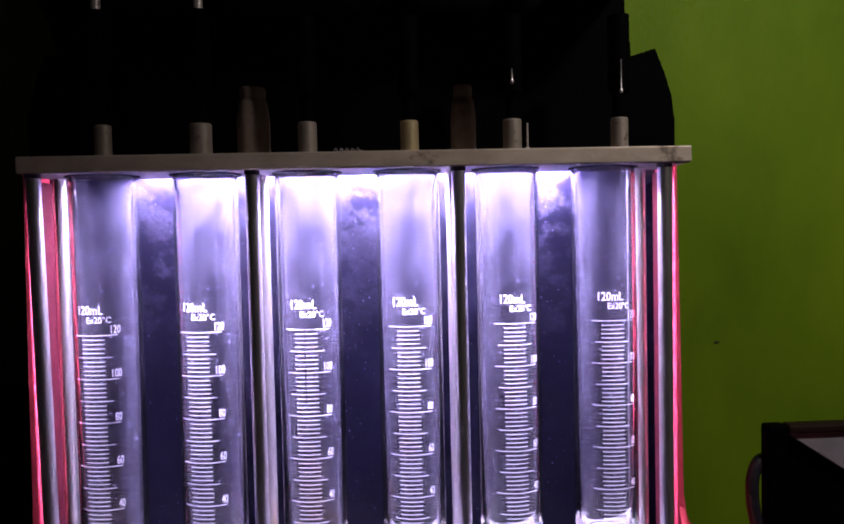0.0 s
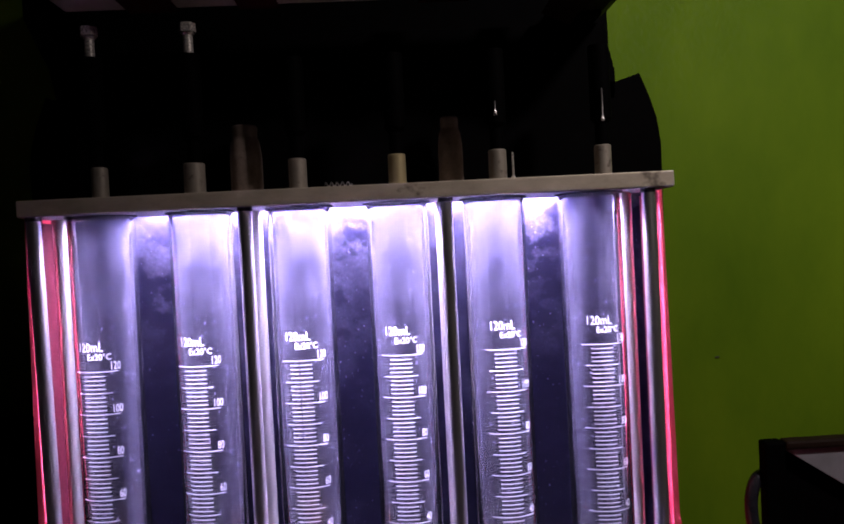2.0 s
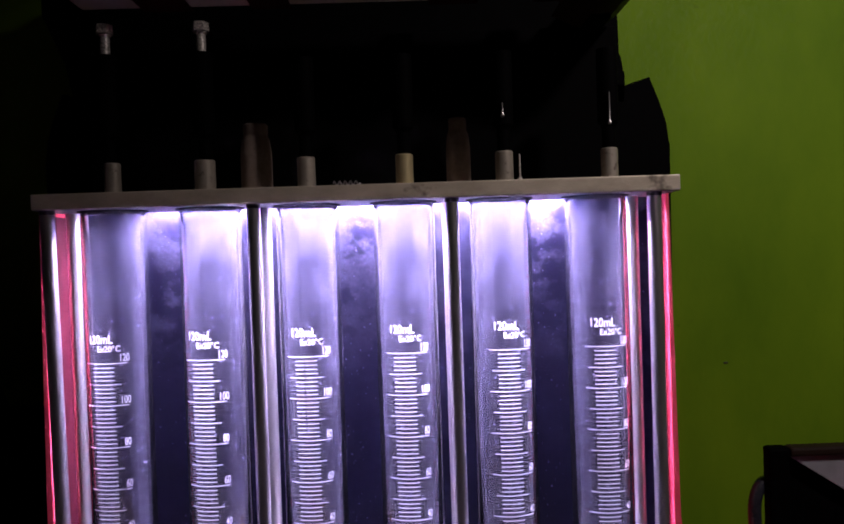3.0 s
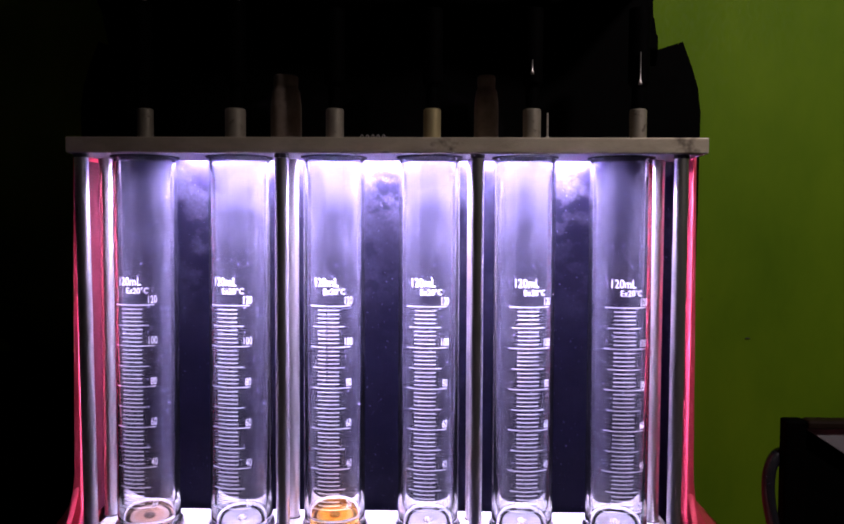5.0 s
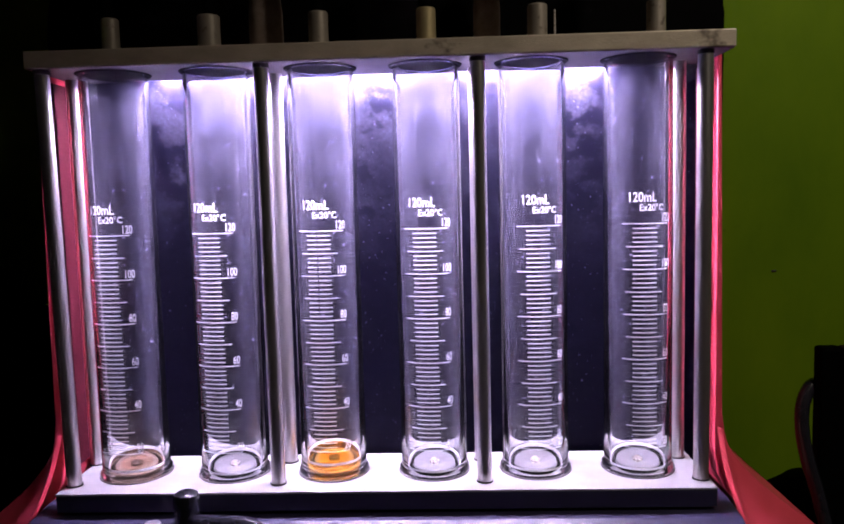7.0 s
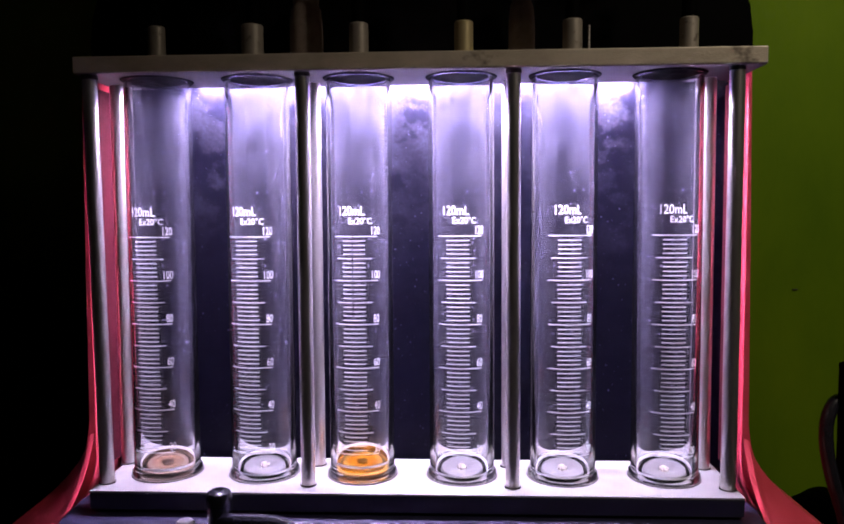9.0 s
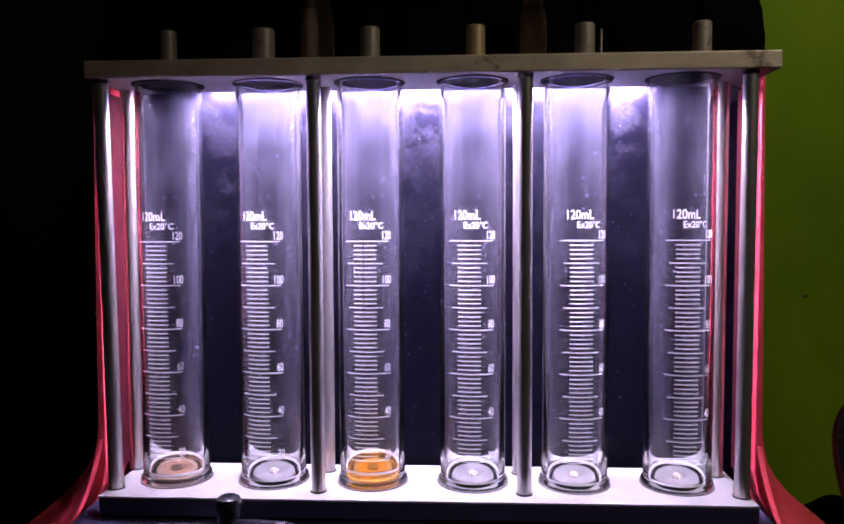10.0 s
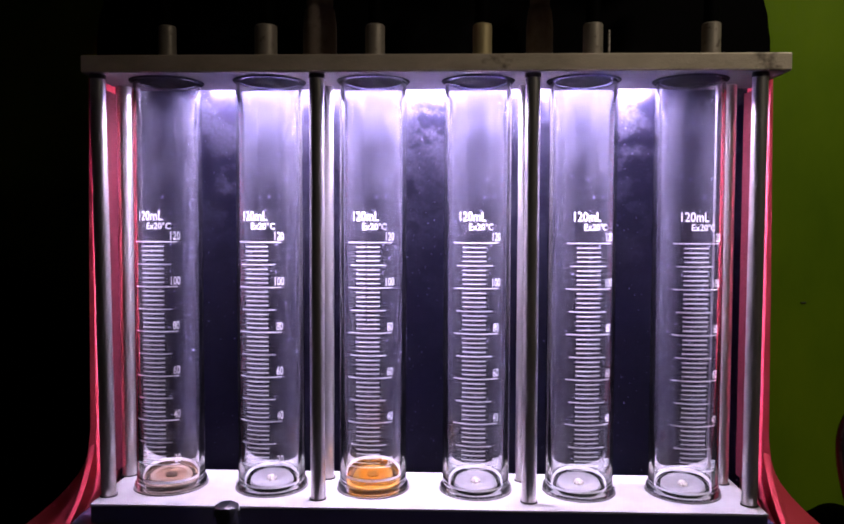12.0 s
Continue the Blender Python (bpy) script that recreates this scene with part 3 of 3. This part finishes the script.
TICKS = {}
for size, half in (("long", 0.0123), ("middle", 0.0104), ("short", 0.0066)):
    for broken in (False, True):
        bm = B()
        for x0, x1 in (((-half, -0.0011), (-0.0003, half)) if broken else ((-half, half),)):
            x1 = x1 + 0.0016 if size == "long" and x1 > 0 else x1
            wrap(bm, x0, x1, -0.00024, 0.00024, 0.0, 8)
        TICKS[size, broken] = finish("graduation_line", bm, PRINT)


def measuring_tube(x, phi, label, fill=None, level=0.0, scratch=False):
    t = thing("measuring_tube", (x, 0, BASE), label, "glass tube", "graduated glass tubes")
    # glass wall, open at both ends
    wall = [(R_IN, 0.0012), (R_OUT + 0.0010, 0.0009), (R_OUT + 0.0014, 0.0014), (R_OUT + 0.0014, 0.0030), (R_OUT + 0.0006, 0.0043), (R_OUT, 0.0056), (R_OUT, TOPZ - 0.0075), (R_OUT - 0.0003, TOPZ - 0.0045),
            (R_OUT - 0.0006, TOPZ - 0.0010), (R_IN - 0.0006, TOPZ - 0.0010), (R_IN, TOPZ - 0.005)]
    g = part("glass", lathe(B(), wall, seg=72, closed=True), GLASS, t, "clear graduated glass", True)
    g.visible_shadow = False
    part("haze", lathe(B(), [(R_IN - 0.0002, 0.012), (R_IN - 0.0002, TOPZ - 0.006)], seg=64), HAZE, t, "thin fuel haze", True)
    # radial fins, added so the tube looks brighter at its edges than its middle
    rnd = random.Random(int(x * 10000))
    bm = B()
    for k in range(150):
        a = 2 * math.pi * (k + rnd.uniform(-0.4, 0.4)) / 150
        r1 = R_IN - 0.0004
        r0 = r1 - rnd.uniform(0.0008, 0.0012)
        z0, z1 = rnd.uniform(0.012, 0.03), TOPZ - rnd.uniform(0.004, 0.02)
        c, q = math.cos(a), math.sin(a)
        bm.faces.new([bm.verts.new((rr * c, rr * q, z)) for rr, z in ((r0, z0), (r1, z0), (r1, z1), (r0, z1))])
    tagged(part("edge_haze_fins", bm, HAZE_FINS, t, "faint radial fins added to brighten the tube edges"), kind="stuff")
    # seat, o-ring, plug, drain, and a white ring that paints the glint at the foot of the glass
    part("seat", lathe(B(), [(0, 0.0004), (R_OUT - 0.0004, 0.0004), (R_OUT - 0.0004, 0.0009), (0.0130, 0.0009), (0, 0.0009)], seg=48), DECK, t, "pale seat", True)
    part("o_ring", lathe(B(), [(0.0132, 0.0010), (0.0152, 0.0010), (0.0154, 0.0018), (0.0150, 0.0026), (0.0136, 0.0026), (0.0132, 0.0018)], seg=48, closed=True), BLACK, t, "black rubber o-ring", True)
    part("plug", lathe(B(), [(0, 0.0011), (0.0124, 0.0011), (0.0130, 0.0016), (0.0128, 0.0028), (0.0122, 0.0032), (0.0062, 0.0028), (0.0046, 0.0018), (0, 0.0018)], seg=48), SEAT, t, "grey turned plug", True)
    part("drain", lathe(B(), [(0, 0.0019), (0.0030, 0.0019), (0.0030, 0.0030), (0.0020, 0.0038), (0, 0.0040)] if not fill else [(0, 0.0019), (0.0036, 0.0019), (0.0036, 0.0032), (0.0030, 0.0035), (0, 0.0035)], seg=20), RUBBER if fill else ZINC, t, "dark drain hole" if fill else "bright drain nipple", True)
    lip = level if fill else 0.0030
    part("glint_ring", lathe(B(), [(R_IN - 0.0010, lip + 0.0002), (R_IN - 0.0003, lip + 0.0003), (R_IN - 0.0003, lip + 0.0017), (R_IN - 0.0007, lip + 0.0012)], seg=56, closed=True), GLINT_WHITE, t, "white ring for the glint inside the glass", True)
    # dark ring drawn for the shadow in the gap between tube and deck
    part("base_shadow_ring", lathe(B(), [(R_OUT - 0.0002, 0.0002), (0.0209, 0.0002), (0.0208, 0.0006), (R_OUT - 0.0002, 0.0007)], seg=56, closed=True), RUBBER, t, "dark ring for the shaded gap round the tube foot", True)
    if fill:
        r = R_IN - 0.0001
        f = part("fuel", lathe(B(), [(0, 0.0034), (0.0130, 0.0029), (0.0134, 0.0013), (r, 0.0013), (r, level), (r - 0.0008, level - 0.0004), (0, level - 0.0006)], seg=56), fill, t, "shallow amber fuel" if fill is ORANGE else "film of brown fuel", True)
        f.visible_shadow = False
    for ml in range(20, 121, 2):
        size = "long" if ml % 20 == 0 else ("middle" if ml % 10 == 0 else "short")
        tick = new("graduation_line", TICKS[size, scratch and ml > 82])
        tick.parent = t
        tick.location = (0, 0, mark_z(ml))
        tick.rotation_euler = (0, 0, phi)
    for ml in range(20, 121, 20):
        w = 0.0052 if ml >= 100 else 0.0036
        bm = B()
        letters(bm, str(ml), 0.0128 - w / 2, 0.0128 + w / 2, mark_z(ml) + 0.0010, 0.0047, phi)
        part("number", bm, PRINT, t)
    bm = B()
    letters(bm, "120mL", -0.0084, 0.0064, mark_z(120) + 0.0117, 0.0053, phi)
    part("capacity_lettering", bm, PRINT, t, "printed 120mL")
    bm = B()
    letters(bm, "Ex20\u00b0C", -0.0029, 0.0106, mark_z(120) + 0.0069, 0.0038, phi)
    part("temperature_lettering", bm, PRINT, t, "printed Ex20 degrees C")
    return t


PHI = [-0.13, -0.19, -0.07, -0.115, 0.045, -0.04]
CLEAR = "clear glass graduated tube, empty, standing on the deck"
for k, x in enumerate(TUBES):
    if k == 0:
        measuring_tube(x, PHI[k], "clear glass graduated tube with a film of brown fuel", BROWN, 0.0052)
    elif k == 2:
        measuring_tube(x, PHI[k], "clear glass graduated tube with shallow amber fuel", ORANGE, 0.0080, True)
    else:
        measuring_tube(x, PHI[k], CLEAR)

# ---- things beside the machine ----
case = thing("equipment_case", (0.2810, 0.06, BASE - 0.2), "black equipment case with a grey recessed front", "case")
bm = B()
plan = [(0.008, 0.0), (0.30, 0.0), (0.30, 0.055), (0.042, 0.055)]
lo, hi = [bm.verts.new((x, y + 0.012, 0.0)) for x, y in plan], [bm.verts.new((x, y + 0.012, 0.2530 - 0.45 * y)) for x, y in plan]
bm.faces.new(lo[::-1]), bm.faces.new(hi)
for k in range(4):
    bm.faces.new((lo[k], lo[(k + 1) % 4], hi[(k + 1) % 4], hi[k]))
part("shell", bm, BLACK, case)
part("frame_side", box(B(), 0.0, 0.015, 0.0, 0.0118, 0.0, 0.2545, 0.002), BLACK, case)
part("frame_top", box(B(), 0.0152, 0.30, 0.0, 0.0118, 0.2478, 0.2545, 0.002), UMBER, case, "dark top edge")
part("front_panel", prism(B(), [(0.0165, 0.2475), (0.30, 0.2475), (0.30, 0.150), (0.166, 0.150)], 0.004, 0.0115), GREY, case, "grey panel")
cable = thing("power_cable", (0.0055, 0, BASE), "black power cable looped beside the case", "cable")
part("cord", tube_along(B(), [(0.2830, 0.071, 0.028), (0.2740, 0.070, 0.027), (0.2670, 0.066, 0.016), (0.2650, 0.062, 0.000), (0.2680, 0.060, -0.020), (0.2760, 0.058, -0.050), (0.2830, 0.050, -0.100), (0.2850, 0.045, -0.1955)], 0.0045, 12), GLOSS_BLACK, cable, "", True)

tool = thing("tool_box", (-0.5, 0.09, BASE - 0.2), "black tool box on the bench, in shadow", "tool box")
part("body", box(B(), 0.0, 0.225, 0.0, 0.165, 0.0, 0.268, 0.012), BLACK, tool)
part("handle", tube_along(B(), [(0.02, 0.08, 0.266), (0.03, 0.08, 0.300), (0.10, 0.08, 0.312), (0.17, 0.08, 0.300), (0.18, 0.08, 0.266)], 0.011, 12), BLACK, tool, "", True)

bag = thing("tool_bag", (0.335, 0.195, BASE - 0.2), "dark limp tool bag on the bench by the wall", "bag")
bm = lathe(B(), [(0, 0.0), (0.055, 0.0), (0.062, 0.012), (0.060, 0.05), (0.050, 0.085), (0.034, 0.106), (0.016, 0.115), (0, 0.117)], seg=28)
for v in bm.verts:
    n = noise.noise(v.co * 30)
    v.co += Vector((v.co.x, v.co.y * 0.4, 0)) * 0.35 * n + Vector((0, 0, 0.006 * n if v.co.z > 0.02 else 0))
part("bag_body", bm, BLACK, bag, "", True)
nail = thing("wall_nail", (0.3365, WALL_Y, BASE + 0.083), "small dark nail in the green wall", "nail")
bm = box(B(), -0.0022, 0.0022, -0.0012, 0.002, -0.0006, 0.0006, 0.0003)
part("shank", bm, RUBBER, nail)
